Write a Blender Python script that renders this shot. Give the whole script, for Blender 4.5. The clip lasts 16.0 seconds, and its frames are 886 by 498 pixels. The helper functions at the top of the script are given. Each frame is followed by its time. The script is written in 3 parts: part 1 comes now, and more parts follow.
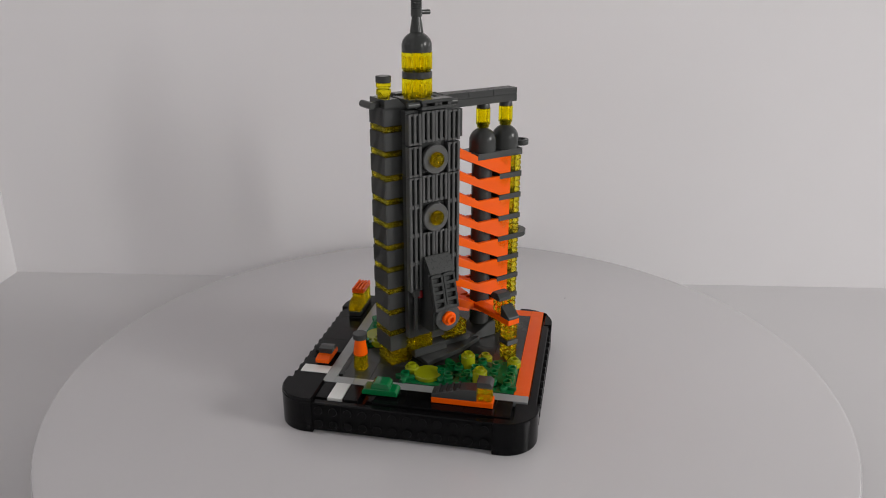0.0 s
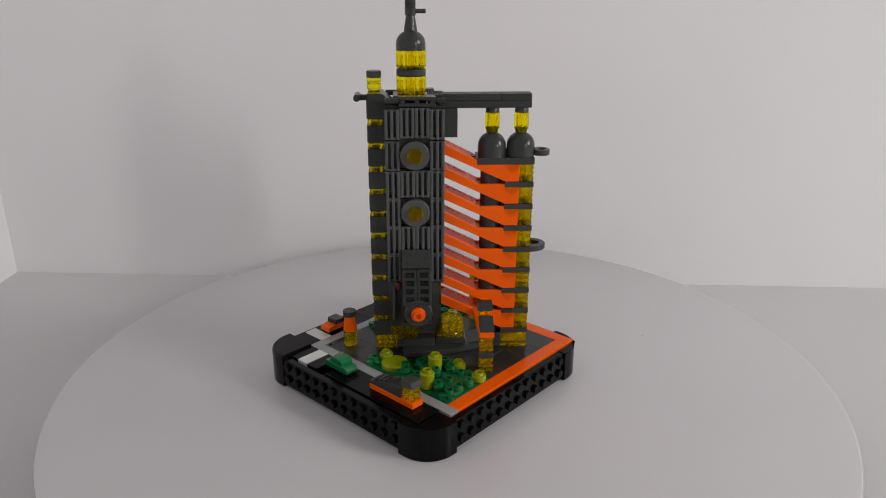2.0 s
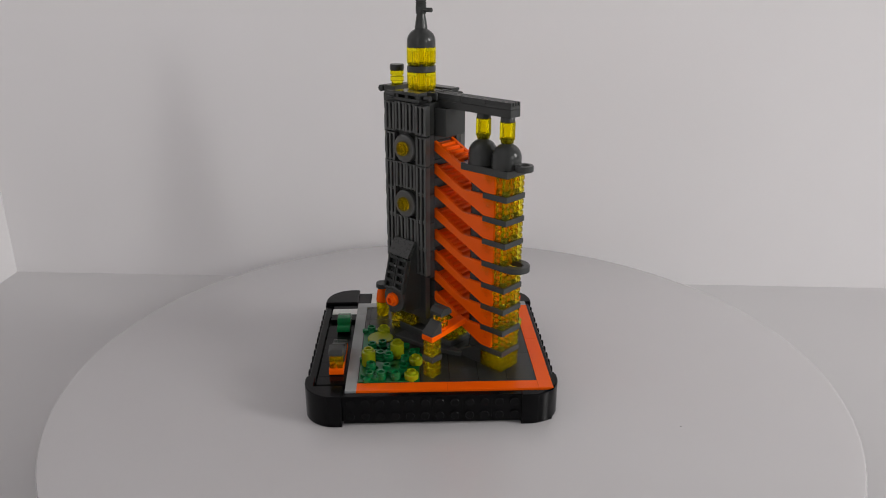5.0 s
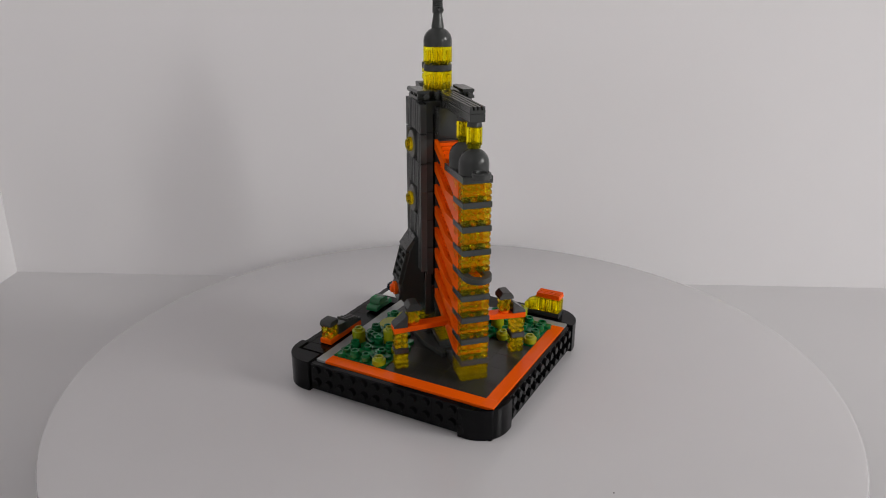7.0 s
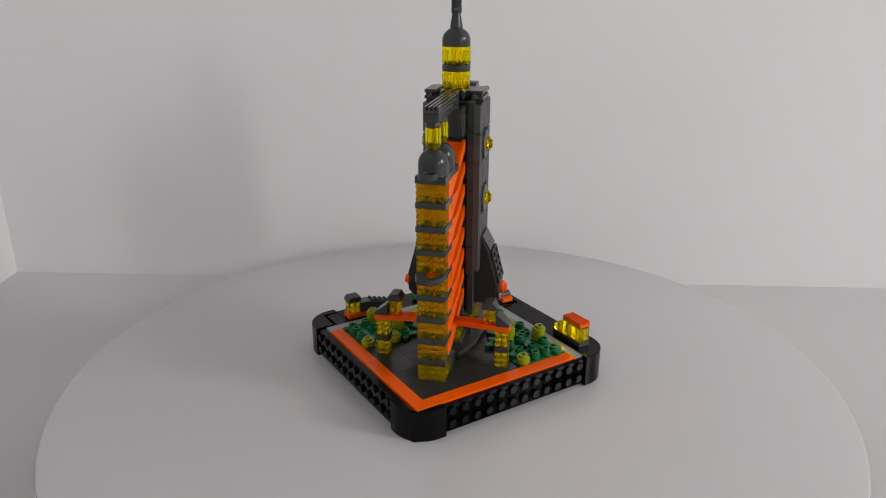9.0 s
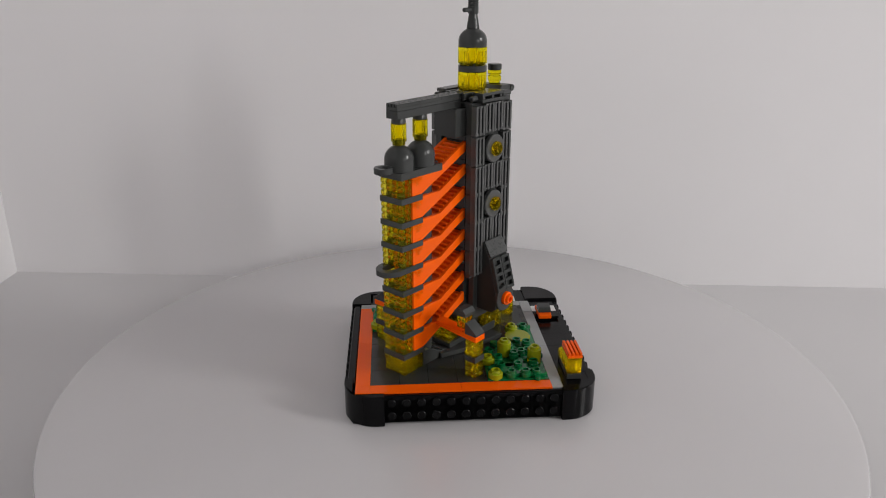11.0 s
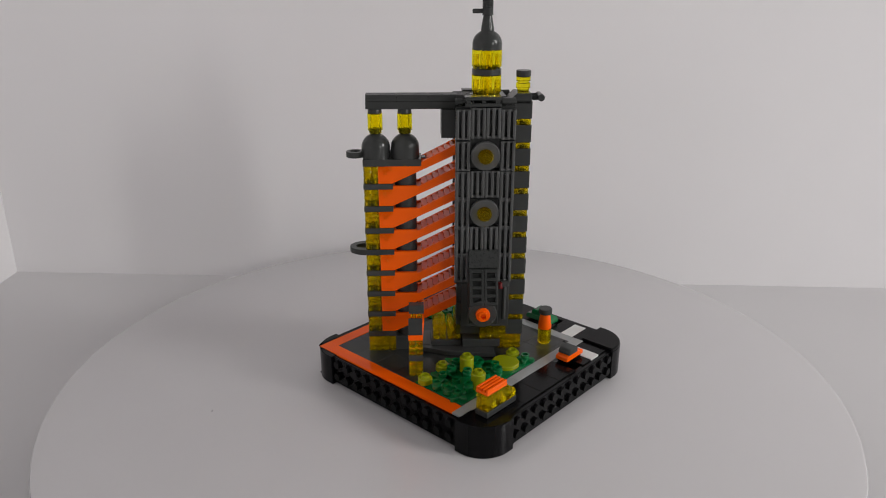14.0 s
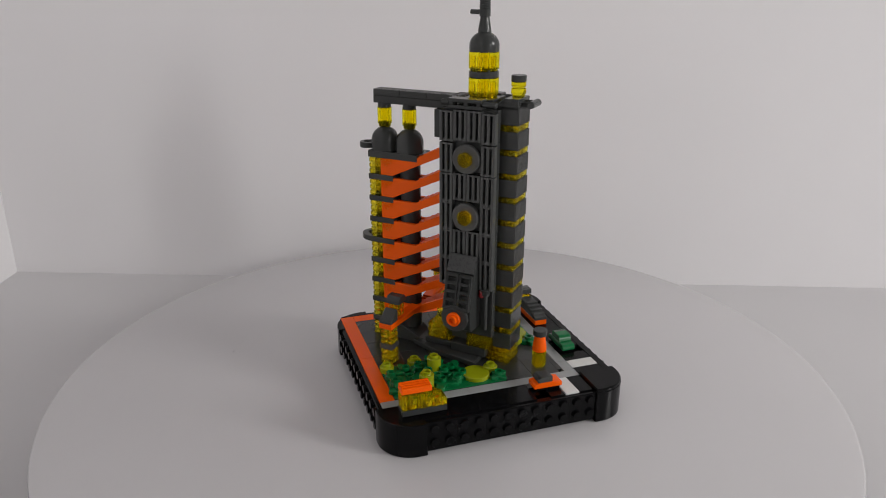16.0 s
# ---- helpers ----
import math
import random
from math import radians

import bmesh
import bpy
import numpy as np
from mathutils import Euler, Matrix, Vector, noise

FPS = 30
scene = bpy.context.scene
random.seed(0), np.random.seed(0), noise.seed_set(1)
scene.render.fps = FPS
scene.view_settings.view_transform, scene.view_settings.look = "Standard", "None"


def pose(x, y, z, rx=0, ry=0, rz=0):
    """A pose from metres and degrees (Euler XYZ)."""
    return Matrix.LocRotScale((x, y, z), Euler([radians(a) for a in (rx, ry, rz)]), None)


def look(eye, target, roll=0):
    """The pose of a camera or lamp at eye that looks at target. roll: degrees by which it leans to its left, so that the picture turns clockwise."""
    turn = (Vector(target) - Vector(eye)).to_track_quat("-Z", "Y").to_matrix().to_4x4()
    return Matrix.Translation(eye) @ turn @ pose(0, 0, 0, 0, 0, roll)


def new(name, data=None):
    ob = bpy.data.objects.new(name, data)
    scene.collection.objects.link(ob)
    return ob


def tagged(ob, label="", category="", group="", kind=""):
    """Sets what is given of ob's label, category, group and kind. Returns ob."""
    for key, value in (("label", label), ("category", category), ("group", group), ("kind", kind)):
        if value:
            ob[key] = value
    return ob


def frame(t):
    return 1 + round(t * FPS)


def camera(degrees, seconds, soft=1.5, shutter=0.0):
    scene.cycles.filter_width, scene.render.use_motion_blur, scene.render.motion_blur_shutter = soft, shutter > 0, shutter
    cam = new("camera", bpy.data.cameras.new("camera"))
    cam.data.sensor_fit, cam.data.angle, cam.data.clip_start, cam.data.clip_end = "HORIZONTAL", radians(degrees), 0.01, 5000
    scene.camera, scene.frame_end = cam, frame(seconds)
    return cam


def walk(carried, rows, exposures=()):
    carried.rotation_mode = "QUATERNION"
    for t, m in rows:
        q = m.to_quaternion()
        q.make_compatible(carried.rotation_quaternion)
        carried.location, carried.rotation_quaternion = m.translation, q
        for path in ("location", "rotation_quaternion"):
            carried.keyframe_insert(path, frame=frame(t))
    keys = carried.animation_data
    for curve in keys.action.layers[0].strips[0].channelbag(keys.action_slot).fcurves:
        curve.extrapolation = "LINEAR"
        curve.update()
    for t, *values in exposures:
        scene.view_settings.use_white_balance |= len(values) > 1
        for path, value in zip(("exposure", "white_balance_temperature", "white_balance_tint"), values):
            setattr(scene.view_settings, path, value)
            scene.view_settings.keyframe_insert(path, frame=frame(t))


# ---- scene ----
import itertools

S = 0.008                       # one stud pitch of the toy bricks
AXIS_V, AXIS_U = -0.114, 9.649  # the turntable's axis, in studs of the toy's plan
UP = 2.35                       # height of the paved top over the disc, in studs

# ---- camera ----
cam = camera(60.79, 16.0, soft=1.0)
EYE = Vector((0.0, -51.225 * S, (26.717 + UP) * S))
YAW, PITCH, ROLL = radians(-0.416), radians(20.476), 0.108
AHEAD = Vector((math.sin(YAW) * math.cos(PITCH), math.cos(YAW) * math.cos(PITCH), -math.sin(PITCH)))
walk(cam, [(0.0, look(EYE, EYE + AHEAD, ROLL)), (16.0, look(EYE, EYE + AHEAD, ROLL))])

# ---- light ----
world = bpy.data.worlds.new("sky")
scene.world = world
world.use_nodes = True
sky = world.node_tree.nodes.new("ShaderNodeTexSky")
sky.sky_type, sky.sun_disc, sky.sun_elevation, sky.sun_rotation = "NISHITA", False, radians(25), radians(110)
world.node_tree.links.new(sky.outputs[0], world.node_tree.nodes["Background"].inputs[0])
world.node_tree.nodes["Background"].inputs[1].default_value = 0.05


def window_light(name, place, target, width, height, watts, colour):
    data = bpy.data.lights.new(name, "AREA")
    data.shape, data.size, data.size_y, data.energy, data.color = "RECTANGLE", width, height, watts, colour
    ob = new(name, data)
    ob.matrix_world = look(place, target)
    return ob


window_light("daylight_right", (2.38, -0.80, 0.98), (0.0, -0.80, 0.98), 0.7, 0.84, 39.0, (1.0, 0.985, 0.975))
window_light("daylight_front", (2.15, -2.28, 0.72), (2.15, 0.0, 0.72), 0.32, 0.8, 18.6, (1.0, 0.985, 0.97))
scene.view_settings.exposure = 0.0


# ---- materials ----
def shader(name):
    m = bpy.data.materials.new(name)
    m.use_nodes = True
    nt = m.node_tree
    return m, nt, nt.nodes["Principled BSDF"]


def scaled_noise(nt, scale, detail=3.0):
    co = nt.nodes.new("ShaderNodeTexCoord")
    n = nt.nodes.new("ShaderNodeTexNoise")
    n.inputs["Scale"].default_value, n.inputs["Detail"].default_value = scale, detail
    nt.links.new(co.outputs["Object"], n.inputs["Vector"])
    return n


def plastic(name, rgb, rough=0.13, spread=0.08, scratch=0.01, ior=1.5):
    """Moulded plastic: slight colour drift from piece to piece, dust, fine scratches in the gloss."""
    m, nt, b = shader(name)
    drift = nt.nodes.new("ShaderNodeObjectInfo")
    n = scaled_noise(nt, 160.0)
    mixv = nt.nodes.new("ShaderNodeMath")
    mixv.operation = "ADD"
    nt.links.new(drift.outputs["Random"], mixv.inputs[0])
    nt.links.new(n.outputs[0], mixv.inputs[1])
    ramp = nt.nodes.new("ShaderNodeMapRange")
    ramp.inputs[1].default_value, ramp.inputs[2].default_value = 0.2, 1.6
    ramp.inputs[3].default_value, ramp.inputs[4].default_value = 1 - spread, 1 + spread
    nt.links.new(mixv.outputs[0], ramp.inputs[0])
    sc = nt.nodes.new("ShaderNodeVectorMath")
    sc.operation = "SCALE"
    sc.inputs[0].default_value = rgb
    nt.links.new(ramp.outputs[0], sc.inputs["Scale"])
    nt.links.new(sc.outputs[0], b.inputs["Base Color"])
    n2 = scaled_noise(nt, 900.0, 4.0)
    rr = nt.nodes.new("ShaderNodeMapRange")
    rr.inputs[3].default_value, rr.inputs[4].default_value = rough - 0.03, rough + 0.05
    nt.links.new(n2.outputs[0], rr.inputs[0])
    nt.links.new(rr.outputs[0], b.inputs["Roughness"])
    bump = nt.nodes.new("ShaderNodeBump")
    bump.inputs["Strength"].default_value, bump.inputs["Distance"].default_value = scratch, 0.0004
    nt.links.new(n2.outputs[0], bump.inputs["Height"])
    nt.links.new(bump.outputs[0], b.inputs["Normal"])
    b.inputs["IOR"].default_value = ior
    return m


def clear_plastic(name, tint, deep, cloud, relief, size=520.0, depth=0.0006, straight=0.2):
    """Tinted see-through plastic with moulded ripples; a small share of the light is scattered inside."""
    m, nt, b = shader(name)
    nt.nodes.remove(b)
    out = nt.nodes["Material Output"]

    def node(kind):
        return nt.nodes.new("ShaderNode" + kind)

    def mix(fac, one, two):
        k = node("MixShader")
        k.inputs[0].default_value = fac
        nt.links.new(one.outputs[0], k.inputs[1])
        nt.links.new(two.outputs[0], k.inputs[2])
        return k

    glass, clear, body, thru = node("BsdfGlass"), node("BsdfTransparent"), node("BsdfDiffuse"), node("BsdfTranslucent")
    glass.inputs["Color"].default_value = clear.inputs[0].default_value = (*tint, 1)
    glass.inputs["Roughness"].default_value, glass.inputs["IOR"].default_value = 0.03, 1.5
    body.inputs[0].default_value = thru.inputs[0].default_value = (*deep, 1)
    co, cells, bump = node("TexCoord"), node("TexVoronoi"), node("Bump")
    cells.distance = "CHEBYCHEV"
    cells.inputs["Scale"].default_value, cells.inputs["Randomness"].default_value = size, 0.75
    tall = node("VectorMath")
    tall.operation = "MULTIPLY"
    tall.inputs[1].default_value = (1.0, 1.0, 0.5)
    nt.links.new(co.outputs["Object"], tall.inputs[0])
    nt.links.new(tall.outputs[0], cells.inputs["Vector"])
    bump.inputs["Strength"].default_value, bump.inputs["Distance"].default_value = relief, depth
    nt.links.new(cells.outputs["Distance"], bump.inputs["Height"])
    nt.links.new(bump.outputs[0], glass.inputs["Normal"])
    last = mix(cloud, mix(straight, glass, clear), mix(0.6, body, thru))
    nt.links.new(last.outputs[0], out.inputs[0])
    return m


def matt(name, rgb, rough, scale, spread, relief, fine=1500.0):
    """Painted board or paper: cloudy tone, fine tooth."""
    m, nt, b = shader(name)
    n = scaled_noise(nt, scale, 4.0)
    ramp = nt.nodes.new("ShaderNodeMapRange")
    ramp.inputs[1].default_value, ramp.inputs[2].default_value = 0.3, 0.7
    ramp.inputs[3].default_value, ramp.inputs[4].default_value = 1 - spread, 1 + spread
    nt.links.new(n.outputs[0], ramp.inputs[0])
    sc = nt.nodes.new("ShaderNodeVectorMath")
    sc.operation = "SCALE"
    sc.inputs[0].default_value = rgb
    nt.links.new(ramp.outputs[0], sc.inputs["Scale"])
    nt.links.new(sc.outputs[0], b.inputs["Base Color"])
    b.inputs["Roughness"].default_value = rough
    n2 = scaled_noise(nt, fine, 3.0)
    bump = nt.nodes.new("ShaderNodeBump")
    bump.inputs["Strength"].default_value, bump.inputs["Distance"].default_value = relief, 0.0003
    nt.links.new(n2.outputs[0], bump.inputs["Height"])
    nt.links.new(bump.outputs[0], b.inputs["Normal"])
    return m


GREY = plastic("dark_grey_plastic", (0.044, 0.046, 0.045), 0.2, ior=1.34)
RIB = plastic("ribbed_grey_plastic", (0.072, 0.074, 0.073), 0.34, ior=1.42)
DULL = plastic("worn_grey_plastic", (0.028, 0.030, 0.029), 0.5, ior=1.3)
SATIN = plastic("satin_grey_plastic", (0.036, 0.038, 0.037), 0.27, ior=1.45)
RED = plastic("dark_red_plastic", (0.16, 0.006, 0.008))
STONE = plastic("paving_grey_plastic", (0.031, 0.033, 0.031), 0.22, ior=1.36)
LIGHT = plastic("light_grey_plastic", (0.30, 0.31, 0.31), 0.22)
BLACK = plastic("black_plastic", (0.004, 0.004, 0.0045), 0.16, ior=1.22)
WHITE = plastic("white_plastic", (0.72, 0.72, 0.70), 0.2)
ORANGE = plastic("orange_plastic", (0.93, 0.115, 0.002), 0.22, 0.03, ior=1.27)
GREEN = plastic("green_plastic", (0.002, 0.135, 0.038), 0.15)
LIME = plastic("lime_plastic", (0.27, 0.31, 0.006), 0.15)
YELLOW = clear_plastic("clear_yellow_plastic", (1.0, 0.955, 0.26), (1.0, 0.70, 0.002), 0.05, 0.4, 480.0, 0.0012, 0.24)
SMOOTH = clear_plastic("smooth_clear_yellow_plastic", (1.0, 0.94, 0.12), (1.0, 0.78, 0.002), 0.05, 0.05, 520.0, 0.0006, 0.1)
LENS = clear_plastic("deep_clear_yellow_plastic", (1.0, 0.88, 0.14), (0.9, 0.68, 0.002), 0.02, 0.05)
ROOM = matt("room_wall_paint", (0.13, 0.125, 0.12), 0.85, 3.0, 0.03, 0.1)
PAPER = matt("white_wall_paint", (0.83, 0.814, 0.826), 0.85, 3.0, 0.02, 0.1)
# the same white paint, darkened to hold down window light on the left wall
PAPER_DIMMED = matt("dimmed_white_wall_paint", (0.70, 0.687, 0.696), 0.85, 3.0, 0.02, 0.1)
BOARD = matt("white_table_paint", (0.66, 0.648, 0.656), 0.42, 4.0, 0.025, 0.08)
DISC = matt("white_disc_laminate", (0.59, 0.576, 0.586), 0.22, 6.0, 0.02, 0.06)


# ---- mesh helpers (all lengths in studs) ----
def flush(bm, tmp):
    me = bpy.data.meshes.new("tmp")
    tmp.to_mesh(me)
    tmp.free()
    bm.from_mesh(me)
    bpy.data.meshes.remove(me)


def box(bm, x0, x1, y0, y1, z0, z1, c=0.03, hollow=False):
    """A block with chamfered edges, or a hollow of that form."""
    t = bmesh.new()
    bmesh.ops.create_cube(t, size=1.0)
    for v in t.verts:
        v.co = Vector((x0 + (v.co.x + 0.5) * (x1 - x0), y0 + (v.co.y + 0.5) * (y1 - y0), z0 + (v.co.z + 0.5) * (z1 - z0)))
    if c:
        c = min(c, 0.3 * min(abs(x1 - x0), abs(y1 - y0), abs(z1 - z0)))
        bmesh.ops.bevel(t, geom=list(t.edges), offset=c, segments=1, affect="EDGES")
    bmesh.ops.recalc_face_normals(t, faces=t.faces)
    if hollow:
        bmesh.ops.reverse_faces(t, faces=t.faces)
    flush(bm, t)
    return bm


def turned(bm, profile, at=(0, 0, 0), axis="z", n=28):
    """A turned form: profile rows of (radius, height), open ends closed."""
    t = bmesh.new()
    n = max(n, 14)
    rings = []
    for r, h in profile:
        rings.append([t.verts.new((max(r, 1e-4) * math.cos(2 * math.pi * k / n), max(r, 1e-4) * math.sin(2 * math.pi * k / n), h)) for k in range(n)])
    for a, b in zip(rings, rings[1:]):
        for k in range(n):
            t.faces.new((a[k], a[(k + 1) % n], b[(k + 1) % n], b[k]))
    t.faces.new(rings[0][::-1])
    t.faces.new(rings[-1])
    turn = {"z": Matrix(), "x": Matrix.Rotation(radians(90), 4, "Y"), "y": Matrix.Rotation(radians(-90), 4, "X")}[axis]
    t.transform(Matrix.Translation(at) @ turn)
    bmesh.ops.recalc_face_normals(t, faces=t.faces)
    for f in t.faces:
        f.smooth = len(f.verts) == 4
    flush(bm, t)
    return bm


def drum(bm, at, r, h, axis="z", n=24, c=0.04):
    return turned(bm, [(r - c, 0), (r, c), (r, h - c), (r - c, h)], at, axis, n)


def prism(bm, outline, lo, hi, plane="xy", c=0.0):
    """A flat outline pushed through from lo to hi along the third axis."""
    t = bmesh.new()
    put = {"xy": lambda a, b, h: (a, b, h), "yz": lambda a, b, h: (h, a, b), "xz": lambda a, b, h: (a, h, b)}[plane]
    low = [t.verts.new(put(a, b, lo)) for a, b in outline]
    top = [t.verts.new(put(a, b, hi)) for a, b in outline]
    k = len(outline)
    t.faces.new(low[::-1])
    t.faces.new(top)
    for i in range(k):
        t.faces.new((low[i], low[(i + 1) % k], top[(i + 1) % k], top[i]))
    bmesh.ops.recalc_face_normals(t, faces=t.faces)
    if c:
        bmesh.ops.bevel(t, geom=list(t.edges), offset=c, segments=1, affect="EDGES")
    flush(bm, t)
    return bm


def stud(bm, x, y, z, r=0.3):
    return drum(bm, (x, y, z), r, 0.2, "z", 14, 0.03)


def mesh_of(name, bm, material):
    bmesh.ops.scale(bm, vec=(S, S, S), verts=bm.verts)
    me = bpy.data.meshes.new(name)
    bm.to_mesh(me)
    bm.free()
    me.materials.append(material)
    me.set_sharp_from_angle(angle=radians(29))
    return me


def part(name, bm, material, parent, label=""):
    ob = new(name, mesh_of(name, bm, material))
    ob.parent = parent
    return tagged(ob, label=label)


def repeat(name, me, places, parent):
    for m in places:
        ob = new(name, me)
        ob.parent = parent
        ob.matrix_basis = Matrix.Translation((m[0] * S, m[1] * S, m[2] * S)) @ Matrix.Rotation(radians(m[3] if len(m) > 3 else 0), 4, "Z")


# What stands on the disc: its pose on the disc, kept for the turning keys.
RIDERS = []
PLAN = Matrix.Translation((-AXIS_V * S, -AXIS_U * S, UP * S))     # the tower's own axes: across, along the diagonal
GRID = PLAN @ Matrix.Rotation(radians(45), 4, "Z")               # the base's axes, along its edges


def rider(name, frame_of, x, y, z, label, category, group=""):
    ob = new(name)
    ob.empty_display_size = 0.01
    RIDERS.append((ob, frame_of @ Matrix.Translation((x * S, y * S, z * S))))
    return tagged(ob, label=label, category=category, group=group)


def shifted(bm, x, y, z):
    bmesh.ops.translate(bm, vec=(-x, -y, -z), verts=bm.verts)
    return bm


# ---- the room ----
TABLE = -5.15 * S


def slab(name, x0, x1, y0, y1, z0, z1, material, label, category):
    bm = bmesh.new()
    box(bm, x0 / S, x1 / S, y0 / S, y1 / S, z0 / S, z1 / S, 0)
    return tagged(part(name, bm, material, None), label=label, category=category, kind="structure")


def room():
    top = slab("table_top", -0.412, 1.5, -1.3, 0.29, TABLE - 0.03, TABLE, BOARD, "white painted table top under the turntable", "table")
    for x, y in ((-0.35, -1.24), (1.44, -1.24), (-0.35, 0.16), (1.44, 0.16)):
        slab("table_leg", x - 0.03, x + 0.03, y - 0.03, y + 0.03, TABLE - 0.9, TABLE - 0.03, BOARD, "", "").parent = top
    back = slab("wall_back", -0.6, 2.5, 0.0, 0.10, TABLE - 0.9, 1.9, PAPER, "plain white wall behind the table", "wall")
    back.matrix_world = Matrix.Translation((0, 30.12 * S, 0)) @ Matrix.Rotation(radians(-2.11), 4, "Z")
    # weaker window light on this wall is put into its darker colour
    slab("wall_left", -0.51, -0.412, -2.4, 0.36, TABLE - 0.9, 1.9, PAPER_DIMMED, "plain white wall beside the table, its colour dimmed to tame the window light", "wall")
    # right wall and front wall, each with a window opening
    for a, b in ((-2.4, -1.15), (-0.45, 0.30)):
        slab("wall_right", 2.4, 2.5, a, b, TABLE - 0.9, 1.9, ROOM, "plain grey wall beside a window", "wall")
    slab("wall_right", 2.4, 2.5, -1.15, -0.45, TABLE - 0.9, 0.56, ROOM, "plain grey wall under a window", "wall")
    slab("wall_right", 2.4, 2.5, -1.15, -0.45, 1.40, 1.9, ROOM, "plain grey wall over a window", "wall")
    for a, b in ((-0.6, 1.99), (2.31, 2.5)):
        slab("wall_front", a, b, -2.4, -2.3, TABLE - 0.9, 1.9, ROOM, "plain grey wall beside a window", "wall")
    slab("wall_front", 1.99, 2.31, -2.4, -2.3, TABLE - 0.9, 0.32, ROOM, "plain grey wall under a window", "wall")
    slab("wall_front", 1.99, 2.31, -2.4, -2.3, 1.12, 1.9, ROOM, "plain grey wall over a window", "wall")
    slab("ceiling", -0.6, 2.5, -2.4, 0.4, 1.9, 2.0, ROOM, "plain grey ceiling", "ceiling")
    slab("floor", -0.6, 2.5, -2.4, 0.4, TABLE - 0.95, TABLE - 0.9, matt("floor_boards", (0.16, 0.12, 0.09), 0.5, 5.0, 0.15, 0.1), "pale wooden floor below the table", "floor")


def turntable():
    t = tagged(new("turntable"), "round white display turntable on a white table", "turntable")
    RIDERS.append((t, Matrix()))
    bm = bmesh.new()
    turned(bm, [(28.15, -1.5), (28.5, -1.35), (28.6, -1.0), (28.6, -0.3), (28.52, -0.08), (28.3, 0.0)], at=(0.25, 0, 0), n=160)
    part("disc", bm, DISC, t, "smooth white round disc")
    bm = bmesh.new()
    turned(bm, [(17.5, -5.15), (17.5, -4.7), (16.5, -1.5)], n=64)
    part("foot", bm, BOARD, t)
    bm = bmesh.new()
    turned(bm, [(0.05, 0.0), (0.035, 0.03), (0.0, 0.04)], at=(5.1, -16.7, 0), n=8)
    part("speck", bm, GREY, t, "tiny dark speck of dust")


# ---- the toy's base ----
def base():
    b = rider("toy_city_block", GRID, 8.1, 8.1, -UP, "square black base of toy bricks with paved top", "toy base", "toy city model")
    o = (8.1, 8.1, -UP)
    bm = bmesh.new()
    prism(bm, [(1.2, -0.3), (15.0, -0.3), (16.4, 1.2), (16.4, 15.0), (15.0, 16.5), (1.2, 16.5), (-0.4, 15.0), (-0.4, 1.2)], -2.1, -0.42, "xy", 0.02)
    part("core", shifted(bm, *o), BLACK, b)
    # rim bars round the paved top
    for k in range(4):
        bm = bmesh.new()
        box(bm, -6.7, 6.7, -8.52, -8.0, UP - 0.6, UP - 0.12, 0.05)
        bm.transform(Matrix.Translation((-0.15, 0.15, 0)) @ Matrix.Rotation(radians(90 * k), 4, "Z"))
        part("rim_bar", bm, BLACK, b)
    # rounded corner blocks, lower than the sides so that they act as feet
    for k, (cx, cy, sx, sy) in enumerate(((-0.79, -0.5, 1, 1), (16.69, -0.5, -1, 1), (16.68, 16.9, -1, -1), (-0.79, 16.98, 1, -1))):
        r, ln, th = 2.2, 2.75, 0.75
        arc = [radians(7.5 * i) for i in range(13)]
        inner = ([(0.0, ln), (0.62, ln), (0.62, 0.62), (ln, 0.62)], [(0.0, ln), (0.66, ln), (0.66, 1.55), (2.66, 1.55), (2.66, 0.0)],
                 [(0.0, ln), (0.5, ln), (0.5, 0.9), (0.9, 0.5), (ln, 0.5)], [(0.0, 2.66), (1.55, 2.66), (1.55, 0.66), (ln, 0.66)])[k]
        first = [] if k == 1 else [(ln, 0.0)]
        out = [(cx + sx * p, cy + sy * q) for p, q in first + [(r - r * math.sin(a), r - r * math.cos(a)) for a in arc] + inner]
        bm = bmesh.new()
        prism(bm, out, -UP, (-0.06, 0.0, -0.06, 0.0)[k], "xy", 0.05)
        part("corner_block", shifted(bm, *o), BLACK, b, "glossy black rounded corner block")
        if k == 2:
            g, w = 0.03, 2.75
            top = [(cx + sx * p, cy + sy * q) for p, q in [(w, g)] + [(r - (r - g) * math.sin(a), r - (r - g) * math.cos(a)) for a in arc] + [(g, w), (w, w)]]
            bm = bmesh.new()
            prism(bm, top, -0.12, 0.17, "xy", 0.09)
            part("corner_cap", shifted(bm, *o), BLACK, b, "raised black curved corner cap")
    # sides: plates set on edge, their studs pointing out
    bm = bmesh.new()
    box(bm, -0.998, 0.998, -0.1, 0.1, 0.2, 2.18, 0.008)
    me = mesh_of("side_plate", bm, BLACK)
    bm = bmesh.new()
    drum(bm, (0, 0, 0), 0.3, 0.2, "z", 12, 0.03)
    bm.transform(Matrix.Rotation(radians(90), 4, "X"))
    me2 = mesh_of("side_stud", bm, BLACK)
    for k in range(4):
        turn = Matrix.Rotation(radians(90 * k), 4, "Z")
        pl, st = [], []
        for i in range(6):
            p = turn @ Vector((-5 + 2 * i, -8.45, 0))
            pl.append((p.x - 0.15, p.y + 0.15, 0.0, 90 * k))
        for i in range(12):
            for z in (0.8, 1.78):
                p = turn @ Vector((-5.5 + i, -8.55, z))
                st.append((p.x - 0.15, p.y + 0.15, p.z, 90 * k))
        repeat("side_plate", me, pl, b)
        repeat("side_stud", me2, st, b)
